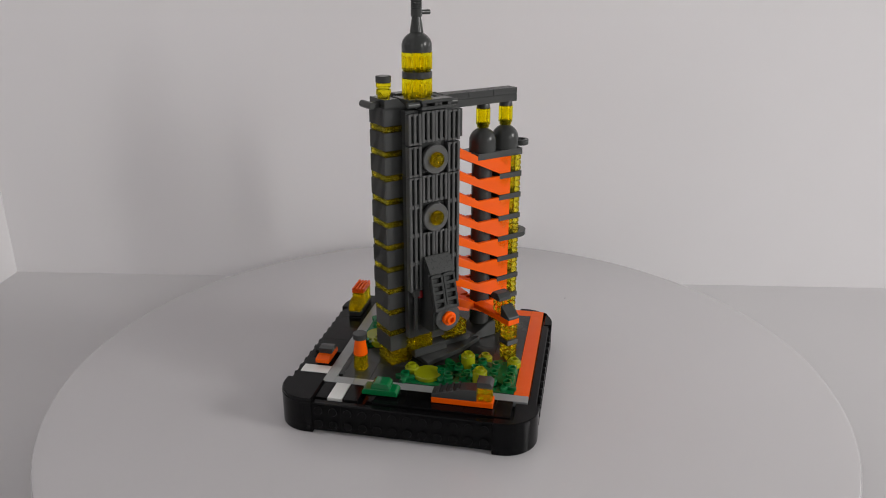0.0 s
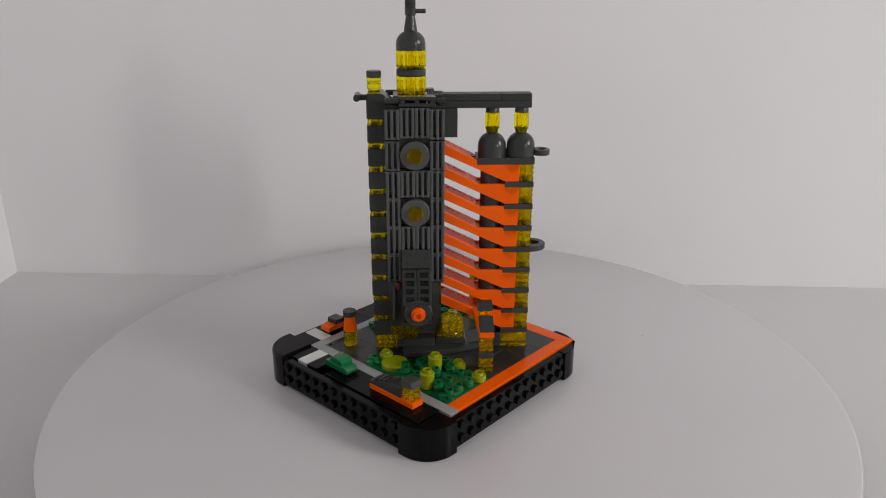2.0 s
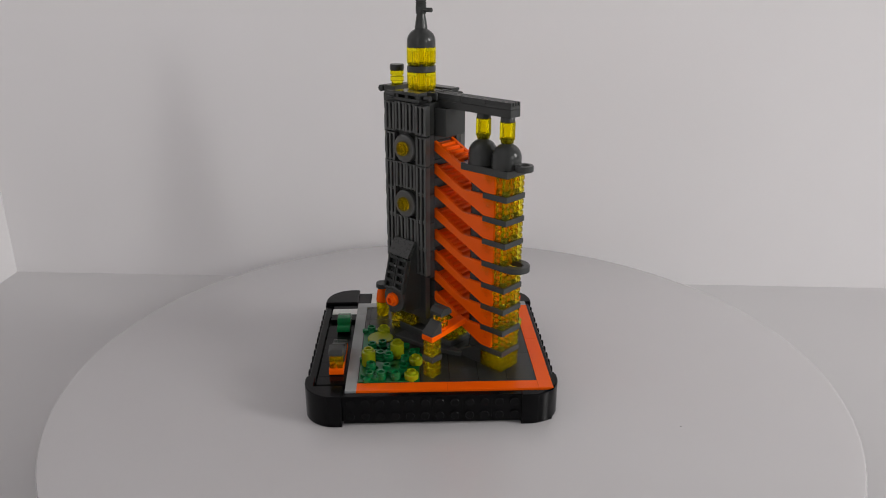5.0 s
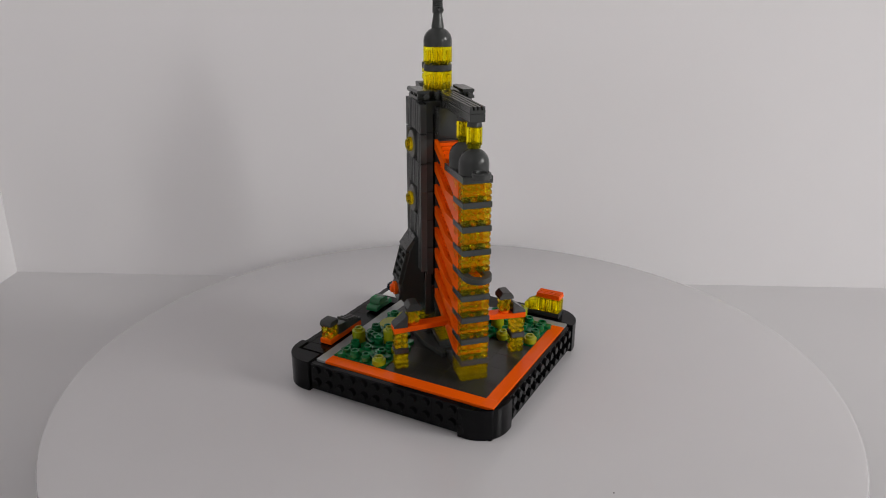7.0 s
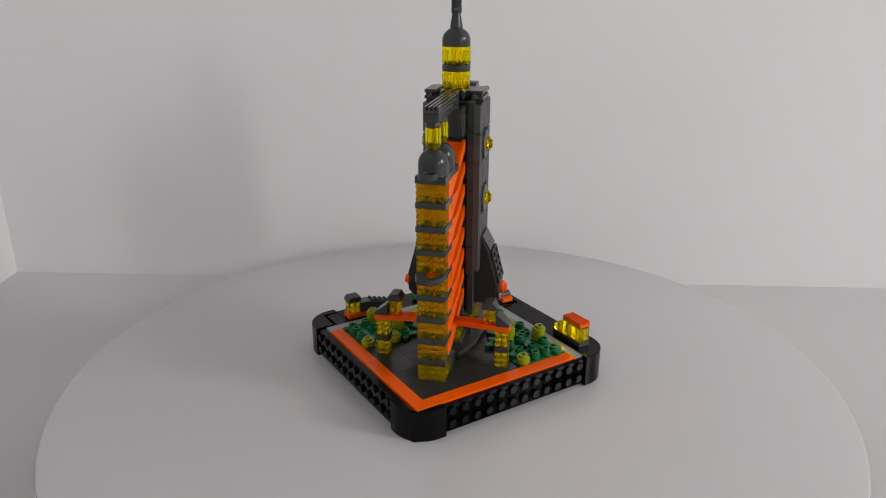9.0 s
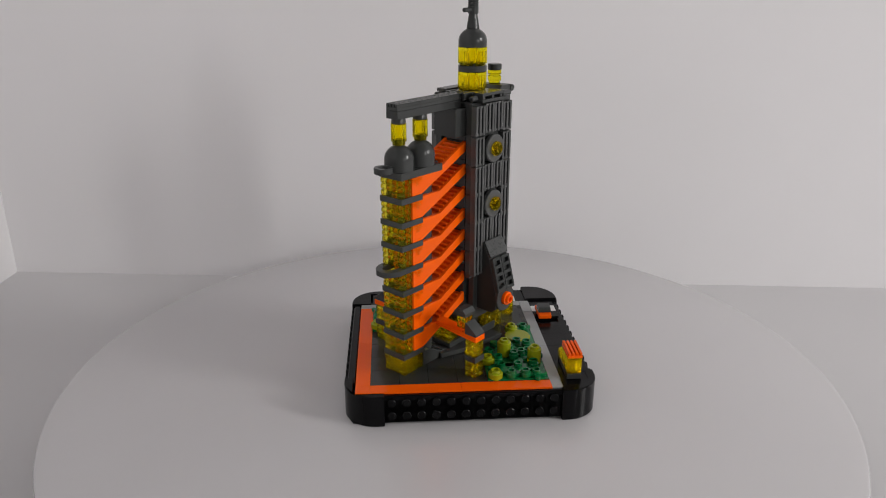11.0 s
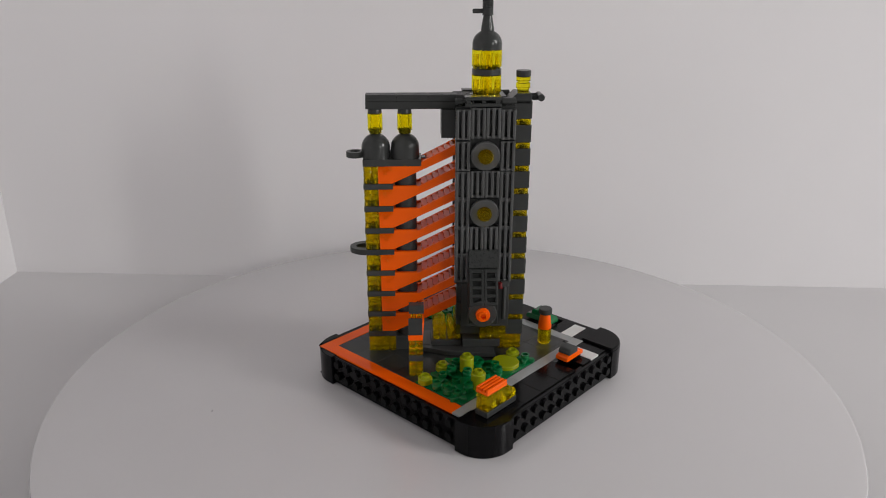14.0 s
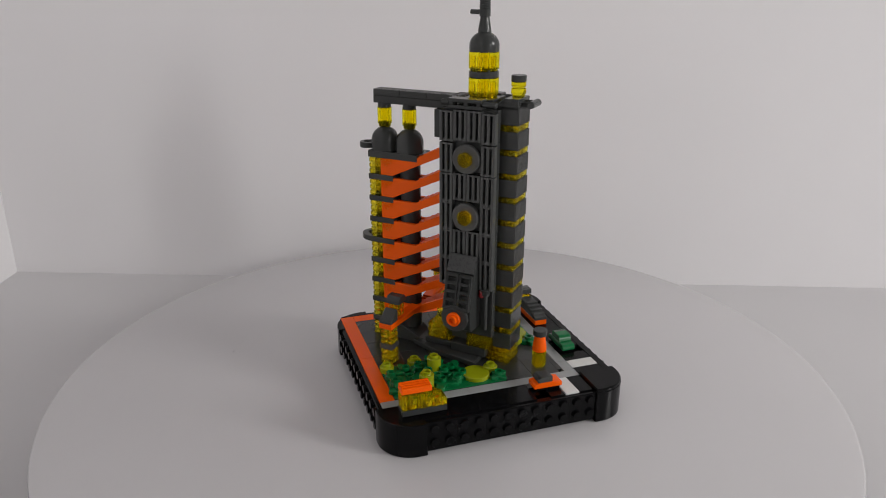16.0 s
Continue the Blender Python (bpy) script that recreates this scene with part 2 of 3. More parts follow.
    # paved top
    def tile_mesh(name, w, d, mat, groove=0.006):
        bm = bmesh.new()
        box(bm, -w / 2 + groove, w / 2 - groove, -d / 2 + groove, d / 2 - groove, -0.4, 0.0, 0.014)
        return mesh_of(name, bm, mat)

    def lay(name, w, d, mat, places):
        me = tile_mesh(name, w, d, mat)
        repeat(name, me, [(x - 8.1, y - 8.1, UP + z) for x, y, z in places], b)

    lay("orange_tile", 6.2, 1, ORANGE, [(4.1, 0.5, 0), (10.3, 0.5, 0)])
    lay("orange_tile", 1, 6.2, ORANGE, [(0.5, 4.1, 0), (0.5, 10.3, 0)])
    lay("orange_tile", 1, 1, ORANGE, [(0.5, 0.5, 0)])
    lay("kerb_tile", 0.8, 6, LIGHT, [(13.75, 3, 0), (13.75, 9, 0)])
    lay("kerb_tile", 6, 0.8, LIGHT, [(3, 13.75, 0), (9, 13.75, 0)])
    lay("kerb_tile", 1.35, 0.8, LIGHT, [(12.68, 13.75, 0)])
    lay("kerb_tile", 0.8, 2.15, LIGHT, [(13.75, 13.075, 0)])
    lay("paving_tile", 2, 2, STONE, [(2 + 2 * i, 2 + 2 * j, -0.01) for i in range(6) for j in range(6)])
    lay("edge_tile", 0.35, 2, STONE, [(13.17, 2 + 2 * i, -0.01) for i in range(6)])
    lay("edge_tile", 2, 0.35, STONE, [(2 + 2 * i, 13.17, -0.01) for i in range(6)])
    lay("road_tile", 2, 2, BLACK, [(15.15, 3 + 2 * i, -0.02) for i in range(4)])
    lay("road_tile", 2, 2, BLACK, [(3 + 2 * i, 15.15, -0.02) for i in range(4)])
    lay("road_tile", 2, 1.05, BLACK, [(15.15, 11.52, -0.02), (15.15, 1.45, -0.02), (15.15, 13.62, -0.02)])
    lay("road_tile", 1.05, 2, BLACK, [(11.52, 15.15, -0.02), (1.45, 15.15, -0.02), (13.62, 15.15, -0.02)])
    lay("crossing_tile", 2, 1.0, WHITE, [(15.15, 12.58, 0.0)])
    lay("crossing_tile", 1.0, 2, WHITE, [(12.58, 15.15, 0.0)])
    bm = bmesh.new()
    box(bm, 13.35, 15.85, 13.35, 16.0, -0.41, -0.03, 0.02)
    part("corner_plate", shifted(bm, *o), BLACK, b)
    return b


# ---- gardens ----
def round_brick(bm, x, y, z, h=1.2, r=0.5):
    turned(bm, [(r - 0.1, z), (r - 0.08, z + 0.1), (r, z + 0.14), (r, z + h - 0.04), (r - 0.04, z + h), (0.32, z + h), (0.31, z + h + 0.2), (0.2, z + h + 0.2), (0.19, z + h + 0.06), (0.0, z + h + 0.06)], (x, y, 0), "z", 20)
    return bm


def leaf_plate(bm, x, y, z, r, turn):
    """A plant plate: a few rounded fingers round a hollow stud."""
    out = []
    for i in range(48):
        a = 2 * math.pi * i / 48
        out.append((x + r * (0.72 + 0.28 * math.cos(4 * a + turn)) * math.cos(a), y + r * (0.72 + 0.28 * math.cos(4 * a + turn)) * math.sin(a)))
    prism(bm, out, z, z + 0.3, "xy", 0.04)
    turned(bm, [(0.31, z + 0.3), (0.31, z + 0.55), (0.2, z + 0.55), (0.19, z + 0.35), (0.0, z + 0.35)], (x, y, 0), "z", 14)
    return bm


def gardens(city):
    for side in (0, 1):
        pt = (lambda x, y: (x, y)) if side == 0 else (lambda x, y: (y, x))
        for i, (x, y, z, r) in enumerate(((12.55, 1.55, 0.1, 0.75), (11.4, 2.6, 0.05, 1.25), (12.4, 4.6, 0.05, 1.2), (10.9, 5.7, 0.1, 1.2), (11.9, 6.2, 0.25, 1.1), (12.75, 8.6, 0.1, 0.72), (10.2, 2.6, 0.02, 1.0), (9.6, 4.6, 0.02, 1.0))):
            x, y = pt(x, y)
            g = rider("toy_plant", GRID, x, y, 0.0, "glossy green moulded leaf plate on the base", "toy plant", "garden plants")
            bm = bmesh.new()
            leaf_plate(bm, 0, 0, 0.0, r, 0.9 * i + 2 * side)
            if z > 0.04:
                drum(bm, (0, 0, -0.0), 0.28, 0.12)
            part("leaf", bm, GREEN, g)
        part("garden_plate", shifted(prism(bmesh.new(), [pt(*q) for q in ((9.1, 1.04), (13.3, 1.04), (13.3, 8.9), (12.2, 8.9), (10.6, 6.4), (9.1, 3.9))], 0.0, 0.07), 8.1, 8.1, -UP), GREEN, city, "flat green garden plate")
        for x, y, h in ((10.75, 1.4, 0.6), (11.75, 1.45, 0.6), (12.5, 2.6, 0.7), (11.3, 3.9, 0.75), (11.15, 5.1, 0.6), (12.6, 5.6, 0.7), (11.9, 4.4, 0.55), (10.1, 3.6, 0.6)):
            x, y = pt(x, y)
            g = rider("toy_shrub", GRID, x, y, 0.0, "small green round brick with hollow stud", "toy plant", "garden plants")
            part("stem", round_brick(bmesh.new(), 0, 0, 0, 0.72 * h, 0.37), GREEN, g)
        for x, y, h, tag in ((10.68, 4.55, 1.2, "tall lime green round brick bush"), (12.7, 3.4, 1.2, "tall lime green round brick bush"), (9.65, 1.4, 0.5, "low lime green round plate bush"),
                             (9.35, 3.5, 0.5, "low lime green round plate bush"), (11.8, 8.35, 0.5, "low lime green round plate bush")):
            x, y = pt(x, y)
            g = rider("toy_bush", GRID, x, y, 0.0, tag, "toy plant", "garden bushes")
            part("bush", round_brick(bmesh.new(), 0, 0, 0, h, 0.5), LIME, g)
        x, y = pt(12.1, 7.15)
        g = rider("toy_pond", GRID, x, y, 0.0, "flat lime green round dish tile", "toy plant", "garden plants")
        bm = bmesh.new()
        drum(bm, (0, 0, 0), 0.97, 0.36, "z", 32, 0.05)
        part("dish", bm, LIME, g)


# ---- the tower ----
def yellow_brick(u=1.0, w=1.0, h=1.2):
    """A see-through brick moulded as a lattice of small faceted blocks with bright edges."""
    bm = bmesh.new()
    nw, nu, nh = max(2, round(2 * w)), max(2, round(2 * u)), max(2, round(2.5 * h))
    for i, j, k in itertools.product(range(nw), range(nu), range(nh)):
        x, y, z = -w / 2 + w * i / nw, -u / 2 + u * j / nu, h * k / nh
        box(bm, x + 0.028, x + w / nw - 0.028, y + 0.028, y + u / nu - 0.028, z + 0.014, z + h / nh - 0.014, 0.085)
    return bm


def tube(bm, r, z0, z1, at, n=24):
    """A round hollow inside a clear piece."""
    t = bmesh.new()
    turned(t, [(r, z0), (r, z1)], at, "z", n)
    bmesh.ops.reverse_faces(t, faces=t.faces)
    flush(bm, t)


def bar(bm, s, u, half, x0, x1, z0, z1):
    """An upright bar with a rounded front."""
    arc = [radians(-80 + 32 * i) for i in range(6)]
    rim = [(s * x0, u - half)] + [(s * (x1 + 0.3 * half * math.cos(a)), u + half * math.sin(a) / math.sin(radians(80))) for a in arc] + [(s * x0, u + half)]
    n = len(bm.faces)
    prism(bm, rim, z0, z1)
    bm.faces.ensure_lookup_table()
    for f in bm.faces[n:]:
        f.smooth = len(f.verts) == 4


def tower():
    t = rider("toy_skyscraper", PLAN, 0, 9.5, 0, "dark grey toy brick skyscraper with orange stairways and clear yellow columns", "toy building", "toy city model")
    oy = 9.5

    def put(name, bm, mat, label="", of=None):
        return part(name, shifted(bm, 0, oy, 0), mat, of or t, label)

    # front column of clear bricks with grey bands
    me = mesh_of("clear_brick", yellow_brick(), YELLOW)
    repeat("clear_brick", me, [(x, 4.27 + j - oy, 1.6 * k) for k in range(9) for x in (-0.5, 0.5) for j in (0, 1) if j == 0 or k == 0], t)
    for k in range(8):
        z = 1.2 + 1.6 * k
        bm = bmesh.new()
        if k == 4:
            arc = [radians(15 * i) for i in range(13)]
            prism(bm, [(-1, 5.8)] + [(-math.cos(a), 3.8 - 1.2 * math.sin(a)) for a in arc] + [(1, 5.8), (0.45, 5.7)] + [(0.45 * math.cos(a), 3.75 - 0.7 * math.sin(a)) for a in arc] + [(-0.45, 5.7)], z, z + 0.4, "xy", 0.03)
        else:
            box(bm, -1, 1, 3.77, 5.8, z, z + 0.4)
        for x in (-0.5, 0.5):
            stud(bm, x, 4.27, z + 0.39, 0.27)
        put("band_plate", bm, GREY)
    # orange stairways
    bm = bmesh.new()
    side = [(5.75, 0.02), (4.8, 0.02), (4.8, 1.2), (5.3, 1.2), (5.3, 1.44), (7.56, 1.44), (10.2, 2.78), (10.2, 2.08)]
    prism(bm, side, -0.98, -0.72, "yz", 0.02)
    prism(bm, side, 0.72, 0.98, "yz", 0.02)
    prism(bm, [(5.75, 0.02), (4.8, 0.02), (4.8, 1.18), (5.3, 1.32), (7.56, 1.32), (10.2, 2.6), (10.2, 2.2)], -0.73, 0.73, "yz")
    for i in range(6):
        u = 7.72 + 0.4 * i
        z = 1.32 + (u - 7.56) * 0.485
        prism(bm, [(u, z - 0.1), (u, z + 0.22), (u + 0.4, z + 0.22), (u + 0.4, z + 0.05)], -0.7, 0.7, "yz", 0.012)
    me = mesh_of("stairway", shifted(bm, 0, oy, 0), ORANGE)
    repeat("stairway", me, [(0, 0, 1.6 * (k + 1)) for k in range(8)], t)
    bm = bmesh.new()
    box(bm, -1.02, 1.02, 4.78, 5.72, 0.9, 1.18, 0.03)
    for v in (-0.5, 0.5):
        box(bm, v - 0.4, v + 0.4, 4.9, 5.6, 0.95, 1.13, 0.02, True)
    for v in (-1.0, 1.0):
        box(bm, v - 0.03, v + 0.03, 5.15, 5.4, 0.68, 0.9, 0.02)
    repeat("clear_plate", mesh_of("clear_plate", shifted(bm, 0, oy, 0), YELLOW), [(0, 0, 1.6 * (k + 1)) for k in range(8)], t)
    # inner dark column below the second dome
    bm = bmesh.new()
    drum(bm, (0, 6.65, 1.0), 0.76, 13.2, "z", 24, 0.05)
    put("inner_column", bm, GREY)
    put("ramp_block", prism(bmesh.new(), [(5.75, 0.02), (5.75, 1.18), (6.4, 1.18), (7.7, 0.5), (8.4, 0.44), (8.4, 0.02)], -0.95, 0.95, "yz", 0.04), GREY)
    # cap plate, hoops, domes and hanging lamps under the beam
    bm = bmesh.new()
    box(bm, -1, 1, 3.77, 7.75, 14.02, 14.5)
    box(bm, -0.35, 0.35, 7.75, 8.05, 14.15, 14.5)
    put("cap_plate", bm, GREY)
    bm = bmesh.new()
    turned(bm, [(0.34, 0.02), (0.34, 0.36), (0.36, 0.4), (0.58, 0.4), (0.62, 0.36), (0.62, 0.04), (0.58, 0.0), (0.36, 0.0), (0.34, 0.02)], (0, 3.22, 14.5), "z", 24)
    put("hoop", bm, GREY)
    for u in (4.65, 6.65):
        bm = bmesh.new()
        turned(bm, [(0.98, 14.5), (0.98, 15.15)] + [(0.98 * math.cos(a), 15.15 + 0.98 * math.sin(a)) for a in [radians(9 * i) for i in range(1, 9)]] + [(0.28, 16.1), (0.28, 16.5)], (0, u, 0), "z", 36)
        dome = put("dome", bm, GREY, "glossy dark grey dome")
        bm = bmesh.new()
        box(bm, -0.3, 0.3, u - 1.02, u - 0.8, 14.5, 14.95)
        put("dome_notch", bm, GREY, of=dome)
        bm = bmesh.new()
        turned(bm, [(0.42, 16.14), (0.42, 16.34), (0.5, 16.36), (0.5, 17.46), (0.3, 17.48)], (0, u, 0), "z", 20)
        tube(bm, 0.24, 16.4, 17.4, (0, u, 0), 16)
        lamp = put("lamp_glass", bm, SMOOTH, "clear yellow round brick")
        bm = bmesh.new()
        turned(bm, [(0.48, 17.5), (0.46, 17.7), (0.4, 17.88)], (0, u, 0), "z", 20)
        put("lamp_neck", bm, GREY, of=lamp)
    bm = bmesh.new()
    box(bm, -0.5, 0.5, 4.05, 10.4, 17.82, 18.32)
    beam = put("beam", bm, GREY, "dark grey cantilever beam")
    for u in (4.05, 6.15, 8.25):
        bm = bmesh.new()
        box(bm, -0.5, 0.5, u + 0.003, u + 2.097, 18.33, 18.56)
        for x in (-0.4, -0.13, 0.13, 0.4):
            box(bm, x - 0.085, x + 0.085, u + 0.01, u + 2.09, 18.54, 18.78, 0.02)
        put("slotted_tile", bm, GREY, of=beam)
    bm = bmesh.new()
    box(bm, -0.98, 0.98, 9.1, 10.3, 15.95, 17.85)
    put("beam_block", bm, GREY)
    # core and side towers
    for k in range(13):
        put("core_brick", box(bmesh.new(), -0.92, 0.92, 10.2, 13.4, 1.25 + 1.3 * k, 1.25 + 1.3 * (k + 1) - 0.02), GREY)
    bm = bmesh.new()
    box(bm, -1.58, 1.58, 10.2, 13.95, 17.3, 18.2)
    put("floor_block", bm, GREY)
    put("floor_block", box(bmesh.new(), -1.56, 1.56, 10.8, 13.42, 2.18, 4.4), GREY)
    put("floor_plate", box(bmesh.new(), -1.5, 1.5, 10.65, 13.4, 0.44, 1.08), GREY)
    put("landing_plate", box(bmesh.new(), -1.15, 1.15, 8.4, 10.6, 0.44, 0.85), GREY)
    for s in (-1, 1):
        lo, hi = sorted((s * 1.12, s * 1.6))
        for k in range(6):
            put("wall_plate", box(bmesh.new(), lo, hi, 10.02, 13.98, 5.6 + 2.1 * k, 5.6 + 2.1 * (k + 1) - 0.02), GREY)
        put("wall_plate", box(bmesh.new(), lo, hi, 10.5, 13.95, 2.18, 5.6), GREY)

        def grille(u, z, hgt, w=1.0):
            bm = bmesh.new()
            a, b = sorted((s * 1.58, s * 2.04))
            for q in (0.12, 0.5, 0.88):
                bar(bm, s, u + q * w, 0.1, 1.58, 2.0, z + 0.03, z + hgt - 0.03)
            for zz in (z + 0.1, z + hgt - 0.1):
                box(bm, *sorted((s * 1.58, s * 1.97)), u + 0.04, u + w - 0.04, zz - 0.07, zz + 0.07, 0.02)
            put("grille_tile", bm, RIB)

        for k, z in enumerate((16.1, 14.0, 11.95, 9.95, 7.95, 5.95)):
            for u in (10.0, 13.0):
                grille(u, z - 0.1, 2.05)
        for z, h in ((16.1, 2.05), (12.05, 1.9), (8.0, 2.0)):
            for u in (11.0, 12.0):
                grille(u, z, h)
        for z in (14.95, 10.97):
            bm = bmesh.new()
            drum(bm, (0, 0, 0), 0.98, 0.36, "x", 36, 0.05)
            if s < 0:
                bm.transform(Matrix.Rotation(math.pi, 4, "Z"))
            bmesh.ops.translate(bm, vec=(s * 1.8, 12.0, z), verts=bm.verts)
            dish = put("round_dish", bm, RIB, "dark grey round dish")
            bm = bmesh.new()
            turned(bm, [(0.46, 0.0), (0.5, 0.04), (0.5, 0.22), (0.34, 0.24), (0.32, 0.38), (0.2, 0.38), (0.19, 0.2), (0.0, 0.2)], (0, 0, 0), "x", 24)
            if s < 0:
                bm.transform(Matrix.Rotation(math.pi, 4, "Z"))
            bmesh.ops.translate(bm, vec=(s * 2.16, 12.0, z), verts=bm.verts)
            put("round_lens", bm, LENS, "clear yellow round plate", dish)
        # louvred housing with the orange hub
        bm = bmesh.new()
        prof = [(1.2, 8.2), (2.08, 8.2), (2.62, 7.2), (3.28, 4.7), (3.3, 3.3), (2.9, 3.0), (1.2, 3.0)]
        prism(bm, [(s * p, q) for p, q in prof], 10.95, 13.0, "xz", 0.04)
        housing = put("housing", bm, DULL, "louvred dark grey housing")
        bm = bmesh.new()
        nrm = Vector((2.5, 0.0, 0.66)).normalized()
        alng = Vector((0.66, 0.0, -2.5)).normalized()
        for c in (11.48, 12.47):
            p0 = Vector((2.62, 0, 7.05))
            for zf in range(5):
                pts = [p0 + alng * (0.575 * zf), p0 + alng * (0.575 * zf - 0.04) + nrm * 0.3, p0 + alng * (0.575 * zf + 0.2) + nrm * 0.3, p0 + alng * (0.575 * zf + 0.3)]
                prism(bm, [(s * p.x, p.z) for p in pts], c - 0.36, c + 0.36, "xz", 0.02)
            for e in (-0.39, 0.39):
                pts = [p0, p0 + nrm * 0.31, p0 + nrm * 0.31 + alng * 2.5, p0 + alng * 2.5]
                prism(bm, [(s * p.x, p.z) for p in pts], c + e - 0.09, c + e + 0.09, "xz", 0.03)
        put("louvre", bm, DULL, of=housing)
        bm = bmesh.new()
        lip = (2.78, 7.26) if s > 0 else (2.96, 7.28)
        prism(bm, [(s * p, q) for p, q in ((2.06, 8.32), (2.2, 8.32), lip, (2.68, 7.15), (2.06, 8.2))], 10.98, 12.98, "xz")
        put("slope_cap", bm, SATIN, of=housing)
        bm = bmesh.new()
        turned(bm, [(1.0, 0.0), (1.0, 0.26), (0.95, 0.3)], (0, 0, 0), "x", 36)
        if s < 0:
            bm.transform(Matrix.Rotation(math.pi, 4, "Z"))
        bmesh.ops.translate(bm, vec=(s * 3.2, 11.9, 4.05), verts=bm.verts)
        hub = put("hub_disc", bm, GREY, of=housing)
        bm = bmesh.new()
        turned(bm, [(0.5, 0.0), (0.5, 0.22), (0.47, 0.26), (0.34, 0.26), (0.32, 0.46), (0.2, 0.46), (0.19, 0.2), (0.0, 0.2)], (0, 0, 0), "x", 24)
        if s < 0:
            bm.transform(Matrix.Rotation(math.pi, 4, "Z"))
        bmesh.ops.translate(bm, vec=(s * 3.48, 11.9, 4.05), verts=bm.verts)
        put("hub_knob", bm, ORANGE, "bright orange hollow round stud", housing)
        # pipe and clip beside the housing
        bm = bmesh.new()
        drum(bm, (s * 1.95, 13.55, 2.9), 0.16, 3.0, "z", 12)
        box(bm, s * 1.95 - 0.2, s * 1.95 + 0.2, 13.3, 13.8, 5.5, 5.95)
        pipe = put("pipe", bm, GREY)
        bm = bmesh.new()
        drum(bm, (s * 2.0, 13.25, 5.35), 0.2, 0.5, "z", 12)
        put("pipe_tip", bm, RED, "dark red pipe end", pipe)
        # low ramp wings on the paving
        bm = bmesh.new()
        prism(bm, [(s * a, b) for a, b in ((0.4, 7.6), (1.2, 7.4), (2.0, 9.6), (2.5, 13.0), (0.4, 13.0))], 0.05, 0.42, "xy", 0.03)
        put("ramp_wing", bm, GREY)
        # clear foundation bricks
        for u in (12.38, 13.36):
            part("clear_brick", bmesh_at(yellow_brick(0.96, 1.0, 1.06), s * 1.12, u - oy, 1.1), YELLOW, t)
        # arcade: clear leg, orange wedge, small pavilion
        for z in (0.0, 1.6):
            part("clear_brick", bmesh_at(yellow_brick(1.0, 1.0, 1.2), s * 4.38, 7.22 - oy, z), YELLOW, t)
        bm = bmesh.new()
        box(bm, s * 4.38 - 0.5, s * 4.38 + 0.5, 6.72, 7.72, 1.2, 1.6)
        put("band_plate", bm, GREY)
        bm = bmesh.new()
        prism(bm, [(s * a, b) for a, b in ((0.9, 7.1), (4.9, 6.7), (4.9, 7.7), (0.9, 7.9))], 2.8, 3.2, "xy", 0.03)
        put("wedge_plate", bm, ORANGE, "orange wedge plate")
        bm = bmesh.new()
        prism(bm, [(s * a, b) for a, b in ((4.9, 3.2), (4.9, 3.38), (4.05, 4.05), (3.92, 4.05), (3.92, 3.2))], 6.72, 7.68, "xz", 0.03)
        put("roof_slope", bm, GREY)
        part("clear_brick", bmesh_at(yellow_brick(0.86, 0.86, 1.0), s * 3.42, 7.3 - oy, 3.37), YELLOW, t)
        bm = bmesh.new()
        prism(bm, [(s * 3.42 + a, b) for a, b in ((-0.52, 4.38), (-0.52, 4.6), (-0.28, 4.9), (0.28, 4.9), (0.52, 4.6), (0.52, 4.38))], 6.76, 7.8, "xz")
        put("pavilion_cap", bm, GREY)
        put("pavilion_foot", drum(bmesh.new(), (s * 3.42, 7.3, 3.2), 0.4, 0.16), ORANGE, "orange round plate")
        # clear bricks under the stair landing
        for u in (9.0, 10.05):
            part("clear_brick", bmesh_at(yellow_brick(1.0, 1.0, 1.2), s * 0.55, u - oy, 0.86), YELLOW, t)
        # slotted clips and handles on the roof
        bm = bmesh.new()
        for z in (18.2, 18.62):
            box(bm, *sorted((s * 1.2, s * 2.05)), 10.6, 13.0, z, z + 0.22)
        for u in (10.7, 11.7, 12.6):
            box(bm, *sorted((s * 1.3, s * 1.98)), u, u + 0.28, 18.4, 18.66)
        put("roof_clip", bm, GREY)
        bm = bmesh.new()
        drum(bm, (s * 1.75, 13.0, 18.55), 0.2, 0.95, "y", 14)
        drum(bm, (s * 1.55, 9.95, 18.5), 0.18, 0.6, "y", 14)
        put("handle", bm, GREY)
    # back column, dark with thin clear bands
    for k in range(11):
        z = 1.2 + 1.6 * k
        put("column_brick", box(bmesh.new(), -0.98, 0.98, 13.45, 15.1, z + 0.01, z + 1.19, 0.015), GREY)
    bm = bmesh.new()
    for i in range(13):
        box(bm, -0.96 + 0.153 * i, -0.88 + 0.153 * i, 15.08, 15.17, 0.03, 1.17, 0.0)
    repeat("back_grille", mesh_of("back_grille", shifted(bm, 0, oy, 0), GREY), [(0, 0, 4.4 + 1.6 * k) for k in range(9)], t)
    for k in range(1, 11):
        z = 0.8 + 1.6 * k
        bm = bmesh.new()
        for v0, v1 in ((-0.99, -0.012), (0.012, 0.99)):
            box(bm, v0, v1, 13.43, 15.11, z + 0.015, z + 0.385, 0.02)
            for u0, u1 in ((13.55, 14.2), (14.34, 14.99)):
                box(bm, v0 + 0.13, v1 - 0.13, u0, u1, z + 0.03, z + 0.26, 0.02, True)
        band = put("clear_band", bm, YELLOW)
        for x in (-0.5, 0.5):
            for u in (13.88, 14.66):
                put("band_stud", drum(bmesh.new(), (x, u, z + 0.0), 0.27, 0.22, "z", 12, 0.02), GREY, of=band)
